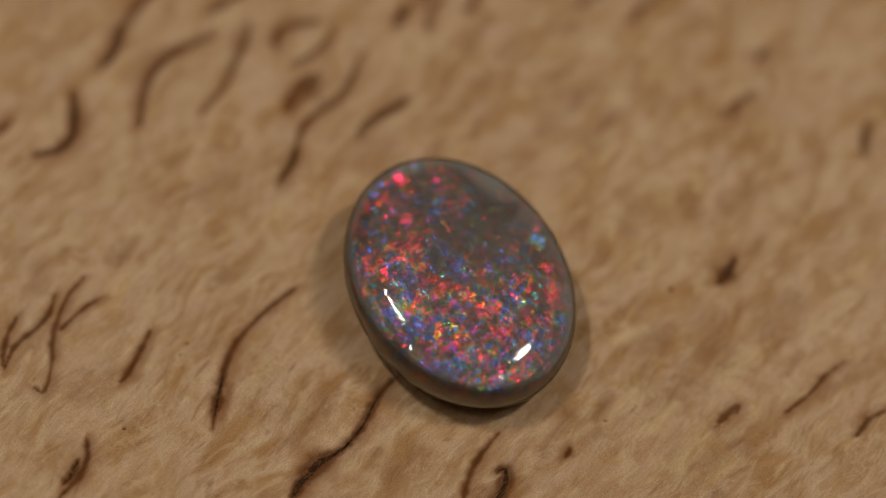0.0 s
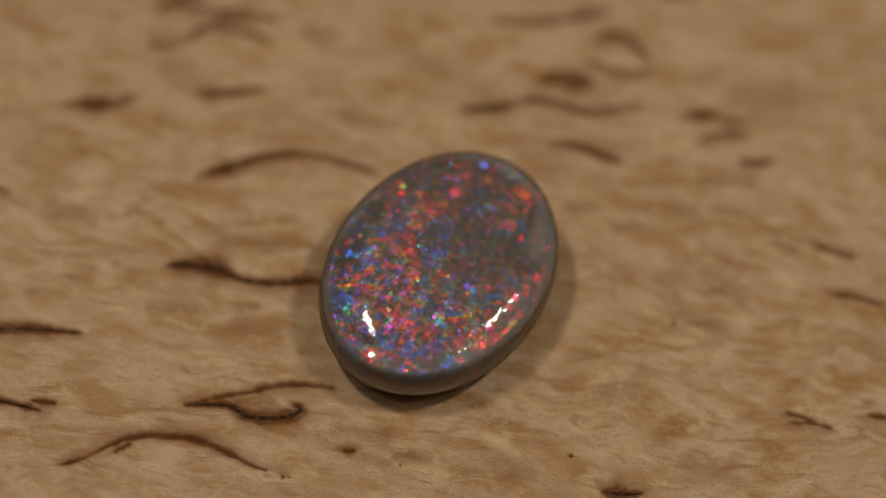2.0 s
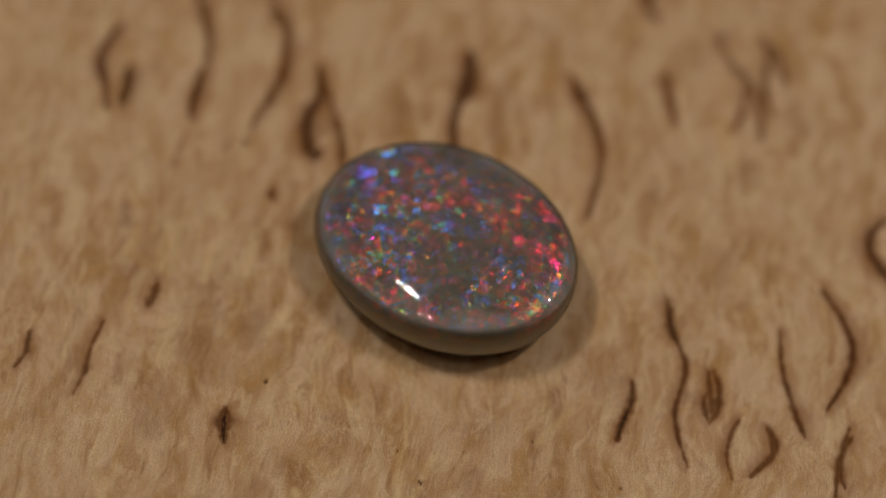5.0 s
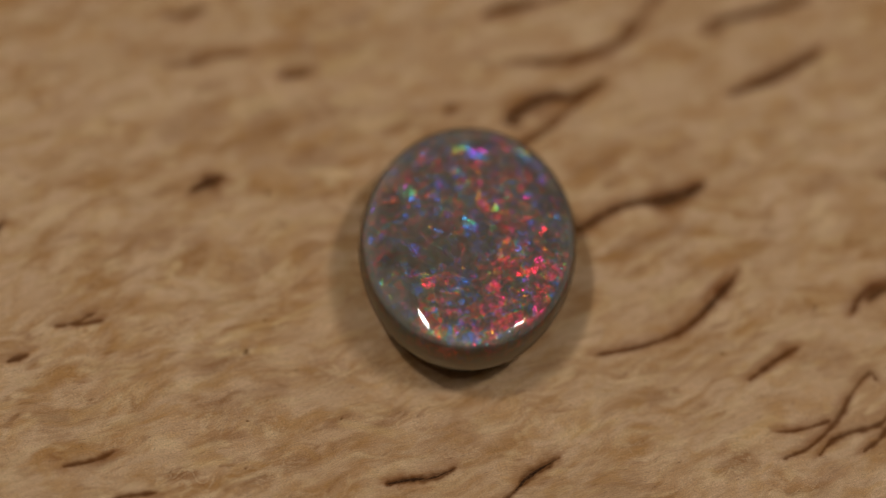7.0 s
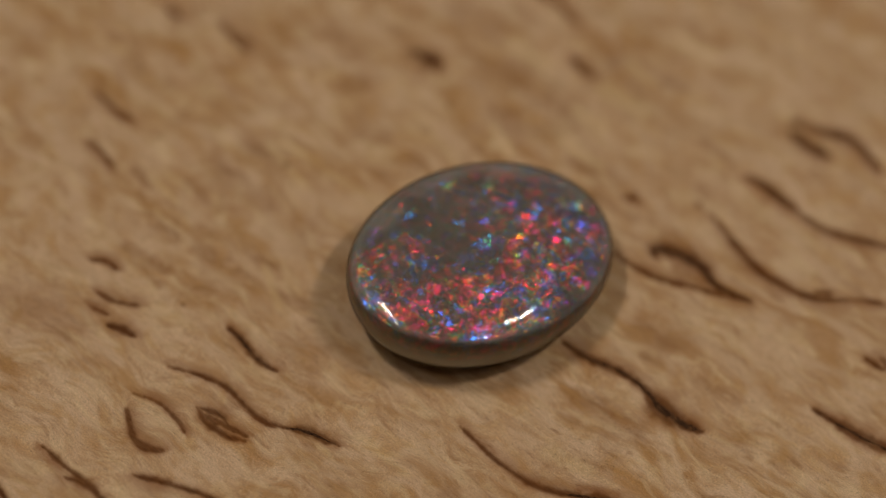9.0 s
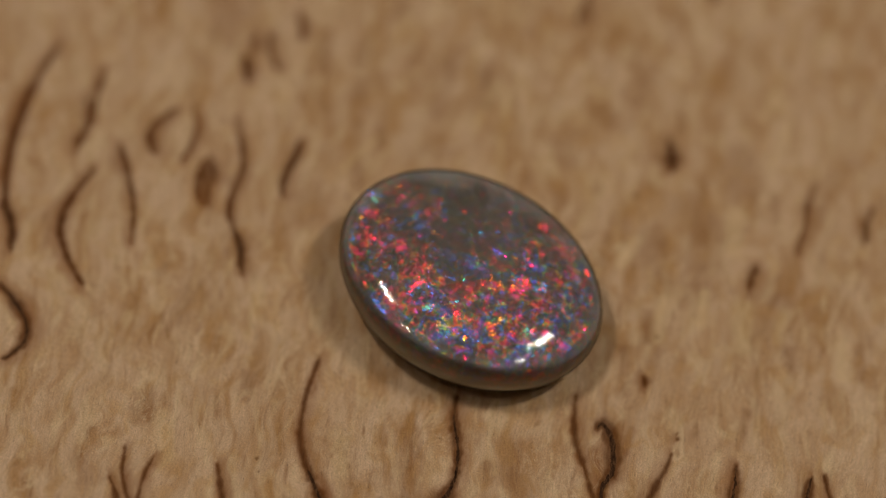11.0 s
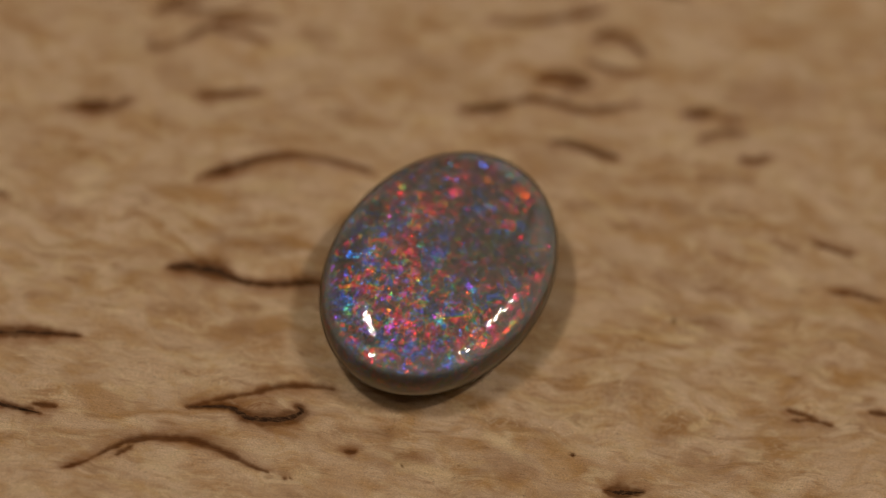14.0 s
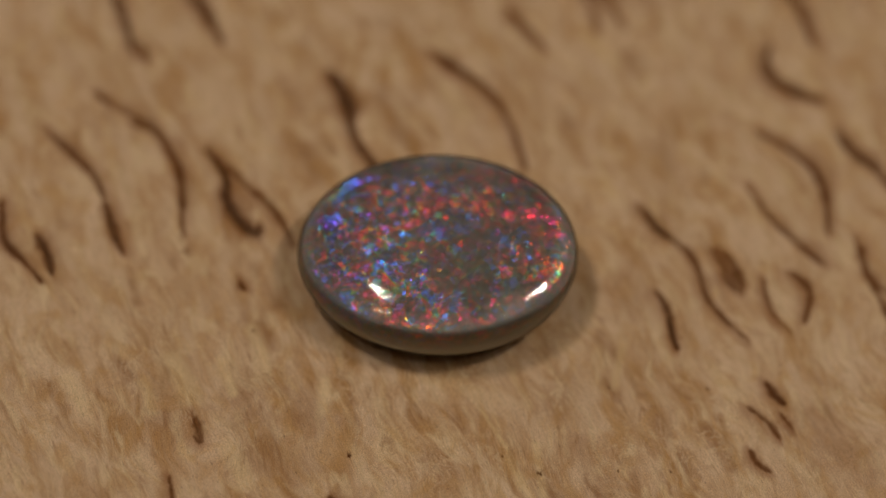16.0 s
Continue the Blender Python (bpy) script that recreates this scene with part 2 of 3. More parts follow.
def opal_core_material():
    m, nt, p = material("dark_opal")
    out = nt.nodes["Material Output"]
    n = noise_of(nt, stone_space(nt, 2.2, 0.0), 5, 0.65, 0.5)
    nt.links.new(ramp(nt, n, (0.32, (0.100, 0.090, 0.074)), (0.5, (0.125, 0.116, 0.098)), (0.68, (0.150, 0.146, 0.132))), p.inputs["Base Color"])
    height = nt.nodes.new("ShaderNodeSeparateXYZ")
    nt.links.new(nt.nodes.new("ShaderNodeTexCoord").outputs["Object"], height.inputs[0])
    level = maths(nt, "SUBTRACT", maths(nt, "SUBTRACT", height.outputs["Z"], maths(nt, "MULTIPLY", height.outputs["X"], LEAN[0])), maths(nt, "MULTIPLY", n, 0.0006))
    # grey potch on the sides, painted paler to make up for missing translucent light
    rim = ramp(nt, maths(nt, "MULTIPLY", level, 250.0), (0.60, 1.0), (0.87, 0.0))
    body = p.inputs["Base Color"].links[0].from_socket
    nt.links.new(mix(nt, rim, body, (0.50, 0.52, 0.47)), p.inputs["Base Color"])
    p.inputs["Roughness"].default_value = 0.5
    p.inputs["Specular IOR Level"].default_value = 0.1
    p.inputs["Subsurface Weight"].default_value = 0.8
    p.inputs["Subsurface Radius"].default_value = (1.0, 0.85, 0.7)
    p.inputs["Subsurface Scale"].default_value = 0.0026
    mask, redness = fire_mask(nt)
    layers = [(*glow_layer(nt, 1.5, 1.3, 2.6, 0.42, redness), 0.24), (*glow_layer(nt, 0.8, 6.4, 3.0, 0.38, redness), 0.25)]
    for size, fine, seed, share, amount, rough, strength in ((0.95, 0.15, 3.1, 0.42, 1.8, 0.25, 0.48), (0.60, 0.12, 8.7, 0.42, 1.9, 0.24, 0.54), (0.36, 0.09, 5.3, 0.40, 1.7, 0.23, 0.46), (0.20, 0.07, 1.9, 0.30, 1.6, 0.20, 0.46)):
        layers.append((*fire_layer(nt, size, fine, seed, share, amount, rough, redness), strength))
    last = p.outputs[0]
    for gl, lit, strength in layers:
        weight = maths(nt, "MULTIPLY", maths(nt, "MULTIPLY", lit, mask), strength)
        tint = gl.node.inputs["Color"]
        nt.links.new(mix(nt, weight, (0.0, 0.0, 0.0), tint.links[0].from_socket), tint)
        mx = nt.nodes.new("ShaderNodeAddShader")
        nt.links.new(last, mx.inputs[0])
        nt.links.new(gl, mx.inputs[1])
        last = mx.outputs[0]
    nt.links.new(last, out.inputs["Surface"])
    return m


def clear_material():
    m, nt, p = material("clear_silica")
    out = nt.nodes["Material Output"]
    tr = nt.nodes.new("ShaderNodeBsdfTransparent")
    tr.inputs["Color"].default_value = (0.95, 0.95, 0.95, 1)
    gl = node(nt, "ShaderNodeBsdfGlossy", Roughness=0.022)
    fr = node(nt, "ShaderNodeFresnel", IOR=1.45)
    mx = nt.nodes.new("ShaderNodeMixShader")
    nt.links.new(fr.outputs[0], mx.inputs[0])
    nt.links.new(tr.outputs[0], mx.inputs[1])
    nt.links.new(gl.outputs[0], mx.inputs[2])
    nt.links.new(mx.outputs[0], out.inputs["Surface"])
    return m


BIRCH = birch_material()
BARK = bark_material()
CORE = opal_core_material()
CLEAR = clear_material()
# unseen surfaces, kept pale so that the stone's edges have light to reflect
DESK = plain_material("wooden_desk", (0.42, 0.28, 0.16), 0.5, 0.25, 30.0)
PLASTER = plain_material("wall_plaster", (0.70, 0.65, 0.58), 0.9, 0.05, 6.0)


def part(name, bm, mat, parent=None, label=""):
    me = bpy.data.meshes.new(name)
    bm.to_mesh(me)
    bm.free()
    me.materials.append(mat)
    ob = new(name, me)
    if parent:
        ob.parent = parent
    return tagged(ob, label)


def smooth(ob):
    ob.data.shade_smooth()
    return ob


# ---- room added out of view: desk top, walls and ceiling bounce and reflect light ----
BOARD_R, BOARD_T = 34.0, 12.0


def slab(name, x0, x1, y0, y1, z0, z1, mat):
    bm = bmesh.new()
    bmesh.ops.create_cube(bm, size=1.0)
    for v in bm.verts:
        v.co = ((x0 + x1) / 2 + v.co.x * (x1 - x0), (y0 + y1) / 2 + v.co.y * (y1 - y0), (z0 + z1) / 2 + v.co.z * (z1 - z0))
    return tagged(part(name, bm, mat), kind="structure")


DESK_Z = -BOARD_T * MM
tagged(slab("floor", -1.5, 1.5, -1.5, 1.5, DESK_Z - 0.06, DESK_Z, DESK), "unseen brown desk top, added under the turning board to bounce light", "desk")
for name, x0, x1, y0, y1 in (("wall_north", -1.6, 1.6, 1.5, 1.6), ("wall_south", -1.6, 1.6, -1.6, -1.5), ("wall_east", 1.5, 1.6, -1.5, 1.5), ("wall_west", -1.6, -1.5, -1.5, 1.5)):
    tagged(slab(name, x0, x1, y0, y1, DESK_Z - 0.06, 2.05, PLASTER), "unseen plain pale plaster wall, added to reflect light", "wall")
tagged(slab("ceiling", -1.6, 1.6, -1.6, 1.6, 2.05, 2.15, PLASTER), "unseen plain pale plaster ceiling, added to bounce light", "ceiling")

# ---- the board of curly birch, with dark flecks of inbark in it ----
flecks = []


def fleck(width, *points):
    """A streak of inbark: its width and the bends of its middle line, in millimetres on the board."""
    flecks.append((width, points))


stains, specks = [], []


def stain(width, tone, *points):
    """A soft stain in the wood, brown where tone is above zero and pale where it is below."""
    stains.append((width, tone, points))


def speck(x, y):
    """A tiny dark speck of dust, drawn into the board with the bark colour."""
    specks.append((x, y))


fleck(0.24, (-8.0, -1.0), (-8.7, -1.8), (-9.7, -3.0), (-10.5, -4.3), (-11.0, -5.6), (-11.1, -6.9), (-11.2, -8.3), (-11.2, -9.7))
fleck(0.40, (-11.1, -6.6), (-11.15, -7.8), (-11.2, -9.0))
fleck(0.41, (-2.6, -5.8), (-3.3, -7.0), (-3.7, -8.3), (-4.3, -9.5), (-5.2, -10.5), (-6.1, -11.4), (-6.7, -12.3), (-6.8, -13.1))
fleck(0.85, (-4.9, -10.2), (-5.8, -11.0), (-6.4, -12.0), (-6.7, -12.9))
fleck(0.23, (3.0, -8.1), (2.4, -9.1), (1.8, -10.4), (1.6, -11.8), (1.3, -13.2), (1.0, -15.2))
fleck(0.58, (1.0, -15.2), (1.8, -13.4), (2.8, -12.6), (3.5, -11.1), (3.5, -10.1), (3.1, -10.2))
fleck(0.26, (1.7, -22.2), (1.8, -20.9), (1.6, -19.4), (1.7, -18.2), (2.3, -16.6), (3.1, -15.4), (4.2, -14.4), (5.3, -13.6), (5.9, -13.0))
fleck(0.23, (2.1, -19.5), (1.9, -18.6))
fleck(0.23, (6.4, -9.1), (6.6, -8.5))
fleck(0.26, (5.2, -22.7), (5.4, -20.8), (5.9, -18.8), (6.8, -17.4))
fleck(0.44, (6.8, -17.4), (7.8, -16.1), (8.6, -14.9))
fleck(0.32, (9.9, -21.8), (10.7, -21.1), (11.4, -20.5), (11.8, -19.9), (12.0, -18.6), (12.4, -17.1))
fleck(0.44, (10.4, -19.0), (10.9, -18.0), (11.8, -16.9))
fleck(0.17, (6.5, -12.4), (6.6, -12.3))
fleck(0.20, (5.0, 18.4), (5.9, 19.3), (6.4, 19.9))
fleck(0.23, (8.0, 17.8), (8.5, 18.8), (9.5, 20.0))
fleck(0.17, (13.8, -6.4), (14.2, -5.9), (14.5, -5.4), (14.9, -5.1), (14.8, -5.5))
fleck(0.26, (-6.4, 13.9), (-6.7, 12.3), (-7.2, 10.9), (-8.3, 9.6), (-8.9, 8.8), (-9.1, 7.7))
fleck(0.38, (-9.1, 7.7), (-9.2, 6.6), (-9.8, 4.9))
fleck(0.26, (-8.5, 12.2), (-9.3, 11.6), (-9.9, 10.5), (-10.1, 9.6))
fleck(0.20, (-8.5, 12.0), (-8.8, 11.0), (-9.3, 10.5))
fleck(0.38, (-3.8, 11.2), (-4.5, 10.4), (-5.4, 9.6), (-6.0, 8.5))
fleck(0.09, (-8.1, 15.4), (-8.5, 14.1), (-9.4, 13.0), (-10.0, 12.6))
fleck(0.36, (-9.0, 15.6), (-10.1, 15.3), (-10.9, 14.7), (-11.1, 13.5))
fleck(0.17, (-0.7, 18.7), (-0.7, 18.0), (-1.1, 17.3))
fleck(0.17, (-2.5, 18.2), (-3.0, 17.1), (-3.1, 15.8))
fleck(0.15, (-3.4, 18.4), (-3.8, 17.4))
fleck(0.32, (-4.4, 17.3), (-4.5, 16.6), (-4.9, 15.8))
fleck(0.32, (-17.5, 7.6), (-17.6, 9.8), (-17.2, 11.4), (-16.1, 12.7), (-14.4, 13.8))
fleck(0.28, (-14.3, 8.8), (-13.4, 10.8), (-12.9, 12.9), (-12.6, 14.8))
fleck(0.44, (-21.3, 9.2), (-21.0, 8.1), (-20.9, 6.6), (-21.4, 5.6), (-22.6, 5.1))
fleck(0.41, (-20.1, 10.9), (-19.5, 12.5), (-19.5, 13.9))
fleck(0.23, (-14.9, 15.2), (-14.0, 16.2), (-13.3, 17.3), (-13.1, 18.1))
fleck(0.26, (-17.3, -11.0), (-17.1, -11.9), (-17.3, -13.0), (-18.1, -14.4))
fleck(0.41, (-17.5, -12.2), (-17.7, -13.1), (-18.1, -13.7))
fleck(0.23, (-20.2, -3.1), (-20.3, -4.2), (-20.8, -5.1), (-21.4, -5.9), (-21.8, -6.6), (-22.0, -7.7))
fleck(0.17, (-18.9, -1.9), (-19.6, -3.3), (-19.9, -5.3), (-19.7, -6.9), (-19.7, -8.2), (-19.9, -8.7), (-20.3, -8.5))
fleck(0.17, (-17.8, -2.9), (-18.8, -3.9), (-19.6, -5.1))
fleck(0.23, (-21.9, -4.6), (-22.2, -6.0), (-22.1, -7.6))
fleck(0.23, (-15.1, -4.6), (-15.5, -6.1), (-15.8, -7.1), (-16.1, -7.6))
fleck(0.58, (13.5, 2.0), (13.9, 2.6), (14.3, 3.6))
fleck(0.15, (14.8, 14.1), (14.1, 13.3), (13.9, 12.7), (13.7, 12.3))
fleck(0.15, (14.0, 13.4), (13.1, 12.4))
fleck(0.23, (15.4, 17.1), (14.9, 16.2))
fleck(0.38, (21.0, 12.9), (20.8, 10.9))
fleck(0.35, (14.8, -5.0), (13.9, -6.1))
fleck(0.17, (20.2, -1.8), (19.2, -2.8), (18.4, -4.0), (17.3, -5.1))
fleck(0.20, (20.9, -6.0), (21.6, -4.9), (22.4, -4.3))
fleck(0.32, (-19.6, 11.5), (-19.5, 13.1), (-18.7, 15.4), (-17.2, 17.9), (-15.0, 20.4), (-13.2, 21.9))
fleck(0.32, (-26.8, 2.5), (-25.9, 4.9), (-24.2, 7.0))
fleck(0.20, (-1.6, -21.2), (-2.2, -22.2))
fleck(0.42, (-1.6, -22.1), (-3.3, -24.3), (-4.9, -26.6))
fleck(0.46, (-4.9, -18.7), (-6.2, -21.2), (-7.3, -24.0))
fleck(0.42, (-14.3, -19.2), (-15.7, -21.2), (-16.8, -23.2))
fleck(0.34, (-8.9, 11.9), (-9.3, 10.8), (-9.8, 9.6))
fleck(0.22, (-14.8, 15.7), (-13.6, 16.6), (-12.5, 18.2), (-11.6, 19.4))
stain(0.55, 0.75, (-10.75, -7.2), (-10.85, -9.0))
stain(0.60, 0.80, (2.4, -11.4), (1.7, -13.6))
stain(0.64, 0.60, (8.5, -5.3), (7.8, -6.7))
stain(0.52, 0.35, (10.3, -3.1), (9.2, -4.2))
stain(0.52, 0.60, (14.2, -5.9), (13.4, -7.6))
stain(0.41, 0.50, (17.9, -1.5), (17.3, -2.9))
stain(1.74, 0.30, (13.4, -1.4), (14.3, -2.6))
stain(0.76, 0.45, (6.5, -6.8), (5.2, -8.9))
stain(1.28, 0.35, (12.8, -7.9), (12.0, -8.7))
stain(1.74, 0.30, (-17.8, -8.3), (-16.9, -7.6))
stain(1.34, 0.40, (-9.1, -5.6), (-9.6, -8.2))
stain(0.73, 0.55, (-5.5, -6.7), (-5.8, -8.1))
stain(0.52, 0.50, (-3.6, -6.8), (-3.4, -6.2))
stain(0.87, 0.30, (-8.5, -8.6), (-8.3, -8.2))
stain(1.74, 0.30, (-6.2, -7.8), (-7.1, -9.8))
stain(0.99, 0.45, (-17.3, 0.2), (-17.6, -0.5))
stain(1.45, 0.40, (-4.2, 7.7), (-4.7, 6.9))
stain(1.74, 0.40, (6.3, 10.2), (7.1, 11.5))
stain(1.74, 0.35, (4.4, 12.4), (3.7, 10.5))
stain(1.45, 0.35, (12.1, 6.0), (11.7, 7.0))
stain(1.16, 0.35, (-1.2, -9.6), (-2.1, -11.4))
stain(1.16, 0.35, (15.0, 8.1), (13.8, 6.5))
stain(0.70, 0.60, (-0.9, 14.9), (0.2, 17.0))
stain(0.47, 0.50, (1.0, 14.4), (1.8, 16.0))
stain(0.35, 0.50, (0.3, 12.7), (0.6, 13.8))
stain(0.58, 0.50, (0.1, 9.3), (0.4, 10.2))
stain(1.74, 0.35, (1.2, 7.7), (2.5, 8.2))
stain(2.62, 0.40, (-4.4, 19.4), (-3.8, 20.8))
stain(1.74, 0.35, (-4.0, 22.0), (-3.5, 23.0))
stain(0.35, -0.50, (6.5, 7.7), (7.6, 9.9))
stain(2.62, 0.40, (13.6, -8.4), (14.4, -7.4))
stain(0.81, 0.60, (13.8, -10.9), (14.2, -10.1))
stain(2.33, 0.40, (11.6, -4.8), (12.2, -4.0))
stain(1.16, 0.45, (10.9, -2.1), (11.0, -1.7))
stain(1.05, -0.60, (12.1, -8.9), (13.2, -6.9))
stain(0.47, -0.60, (10.6, -7.0), (11.7, -5.4))
stain(0.52, -0.50, (13.9, -9.4), (15.0, -7.9))
stain(0.76, -0.50, (15.9, -12.5), (16.9, -10.7))
stain(0.87, -0.50, (14.3, -3.7), (15.3, -1.9))
stain(0.64, -0.50, (8.3, -6.8), (9.6, -4.9))
stain(0.52, 0.60, (-0.3, 16.8), (-1.7, 15.0))
stain(0.41, 0.60, (0.3, 13.1), (-0.2, 12.1))
stain(0.35, 0.55, (2.3, 16.2), (1.2, 14.5))
stain(0.47, 0.70, (4.9, 17.3), (4.1, 16.5))
stain(0.35, 0.60, (6.2, 13.4), (5.2, 12.1))
stain(0.64, 0.50, (-1.6, 8.9), (-2.2, 7.5))
stain(0.41, 0.50, (0.5, 10.4), (0.0, 9.5))
stain(0.99, 0.50, (7.0, 11.2), (6.5, 9.6))
stain(1.16, 0.40, (10.9, -1.0), (9.9, -2.5))
stain(0.35, -0.50, (4.7, 16.4), (3.2, 14.8))
stain(0.41, -0.45, (-0.0, 9.8), (-2.4, 8.8))
stain(1.63, 0.45, (17.3, 1.2), (16.4, -0.6))
stain(1.05, 0.45, (9.4, 5.9), (8.6, 4.9))
stain(0.58, 0.40, (22.4, -1.4), (20.9, -2.4), (19.0, -4.0))
stain(0.52, 0.55, (7.1, 10.7), (6.3, 9.7))
stain(0.20, -0.60, (6.5, 8.3), (5.1, 5.2))
stain(0.64, 0.60, (-16.6, 0.6), (-17.2, -0.9))
stain(1.16, 0.40, (-12.4, 5.1), (-13.6, 4.0))
stain(0.64, 0.40, (8.8, -6.5), (6.5, -9.0))
stain(0.29, 0.50, (9.2, 14.9), (8.8, 15.4))
stain(0.70, 0.60, (-17.0, 0.5), (-17.3, -0.5))
stain(0.81, 0.50, (-5.8, -7.0), (-6.3, -8.5))
stain(0.52, 0.50, (-6.9, -6.0), (-7.1, -6.8))
stain(1.16, 0.40, (-21.1, -1.7), (-21.2, -2.7))
stain(0.41, 0.50, (4.7, -11.0), (3.8, -12.0))
stain(0.41, 0.50, (10.5, -12.4), (9.2, -14.0))
stain(1.74, 0.40, (13.4, -0.4), (13.0, -2.2))
stain(1.74, 0.40, (-4.6, 8.1), (-5.7, 6.9))
stain(0.58, 0.50, (-2.8, -9.9), (-3.3, -10.7))
stain(0.64, 0.50, (-11.8, -0.6), (-12.5, -1.7))
stain(0.87, -0.40, (-9.0, -5.5), (-9.6, -7.3))
stain(0.87, -0.40, (-16.6, -1.1), (-17.3, -3.2))
stain(0.52, 0.45, (17.5, -11.4), (16.9, -13.0))
stain(0.99, 0.50, (6.9, 10.7), (6.3, 9.7))
stain(0.87, 0.45, (0.7, 13.5), (0.1, 12.2))
stain(1.16, 0.35, (5.7, 13.4), (5.3, 12.0))
stain(0.76, 0.40, (10.2, 0.8), (9.4, -0.6))
stain(0.41, -0.40, (-9.2, 4.0), (-11.0, 1.4))
stain(0.87, 0.40, (11.2, 18.0), (11.8, 18.6))
stain(0.70, 0.45, (6.5, 9.3), (7.1, 10.6))
stain(0.64, 0.45, (8.7, 4.4), (9.1, 5.4))
stain(0.52, 0.40, (9.8, -0.3), (10.1, 0.7))
stain(0.52, 0.40, (10.2, -2.6), (10.9, -1.4))
stain(0.41, -0.50, (12.1, 7.5), (12.1, 9.7))
stain(0.52, -0.50, (8.4, -2.1), (9.8, -1.2))
stain(0.87, 0.35, (-12.7, -17.6), (-11.6, -16.2))
stain(0.76, 0.35, (-4.9, -14.7), (-4.0, -12.9))
stain(0.41, -0.50, (5.0, 8.4), (7.3, 10.5))
stain(0.58, 0.45, (7.6, -1.7), (9.5, 0.5))
stain(0.87, 0.40, (8.7, 4.4), (8.8, 6.1))
stain(0.70, 0.40, (3.1, 12.6), (4.5, 14.4))
speck(-15.61, -10.21)
speck(11.09, 1.36)
speck(6.24, 9.45)
speck(3.78, 12.54)
speck(0.13, 9.63)
speck(6.58, 7.46)
speck(3.62, 8.84)
speck(11.03, 1.26)
speck(8.21, -6.73)
speck(6.61, -12.40)
speck(11.14, 1.30)
speck(6.28, 9.38)
speck(8.29, -6.73)
speck(-13.34, -5.76)
speck(-15.52, -10.21)
speck(2.29, 14.69)
speck(5.16, 17.10)
speck(-2.77, 13.69)
speck(6.27, 9.56)
speck(6.68, -12.09)
speck(-13.16, -5.04)
speck(6.10, 9.53)


def smooth_line(points, n=7):
    """A Catmull-Rom line through the bends."""
    p = [np.array(q, float) for q in points]
    p = [2 * p[0] - p[1]] + p + [2 * p[-1] - p[-2]]
    out = []
    for a, b, c, d in zip(p, p[1:], p[2:], p[3:]):
        for k in range(n):
            s = k / n
            out.append(0.5 * (2 * b + (c - a) * s + (2 * a - 5 * b + 4 * c - d) * s * s + (3 * b - a - 3 * c + d) * s ** 3))
    out.append(p[-2])
    return np.array(out)


def value_noise(x, y, cell, seed):
    """Smooth value noise on arrays."""
    rng = np.random.RandomState(seed)
    grid = rng.rand(256, 256)
    u, v = x / cell + 500, y / cell + 500
    i, j = np.floor(u).astype(int), np.floor(v).astype(int)
    fu, fv = u - i, v - j
    fu, fv = fu * fu * (3 - 2 * fu), fv * fv * (3 - 2 * fv)
    g = lambda a, b: grid[a % 256, b % 256]
    return (g(i, j) * (1 - fu) + g(i + 1, j) * fu) * (1 - fv) + (g(i, j + 1) * (1 - fu) + g(i + 1, j + 1) * fu) * fv


def step(a, b, x):
    t = np.clip((x - a) / (b - a), 0, 1)
    return t * t * (3 - 2 * t)


def inbark(w, line):
    """A sliver of ragged bark in its groove."""
    bm = bmesh.new()
    rows = []
    for k, q in enumerate(line):
        s = k / (len(line) - 1)
        d = line[min(k + 1, len(line) - 1)] - line[max(k - 1, 0)]
        d = d / (np.hypot(*d) + 1e-9)
        half = 0.5 * w * (0.08 + 0.45 * math.sin(math.pi * s) ** 0.7)
        row = []
        for j in (-1.0, -0.45, 0.0, 0.45, 1.0):
            out = half * j * random.uniform(0.6, 1.15)
            z = -0.075 + (0.045 - 0.04 * abs(j)) + random.uniform(-0.02, 0.02)
            row.append(bm.verts.new(((q[0] - d[1] * out) * MM, (q[1] + d[0] * out) * MM, z * MM)))
        rows.append(row)
    for a, b in zip(rows, rows[1:]):
        for k in range(4):
            bm.faces.new((a[k + 1], a[k], b[k], b[k + 1]))
    bmesh.ops.recalc_face_normals(bm, faces=bm.faces)
    return bm


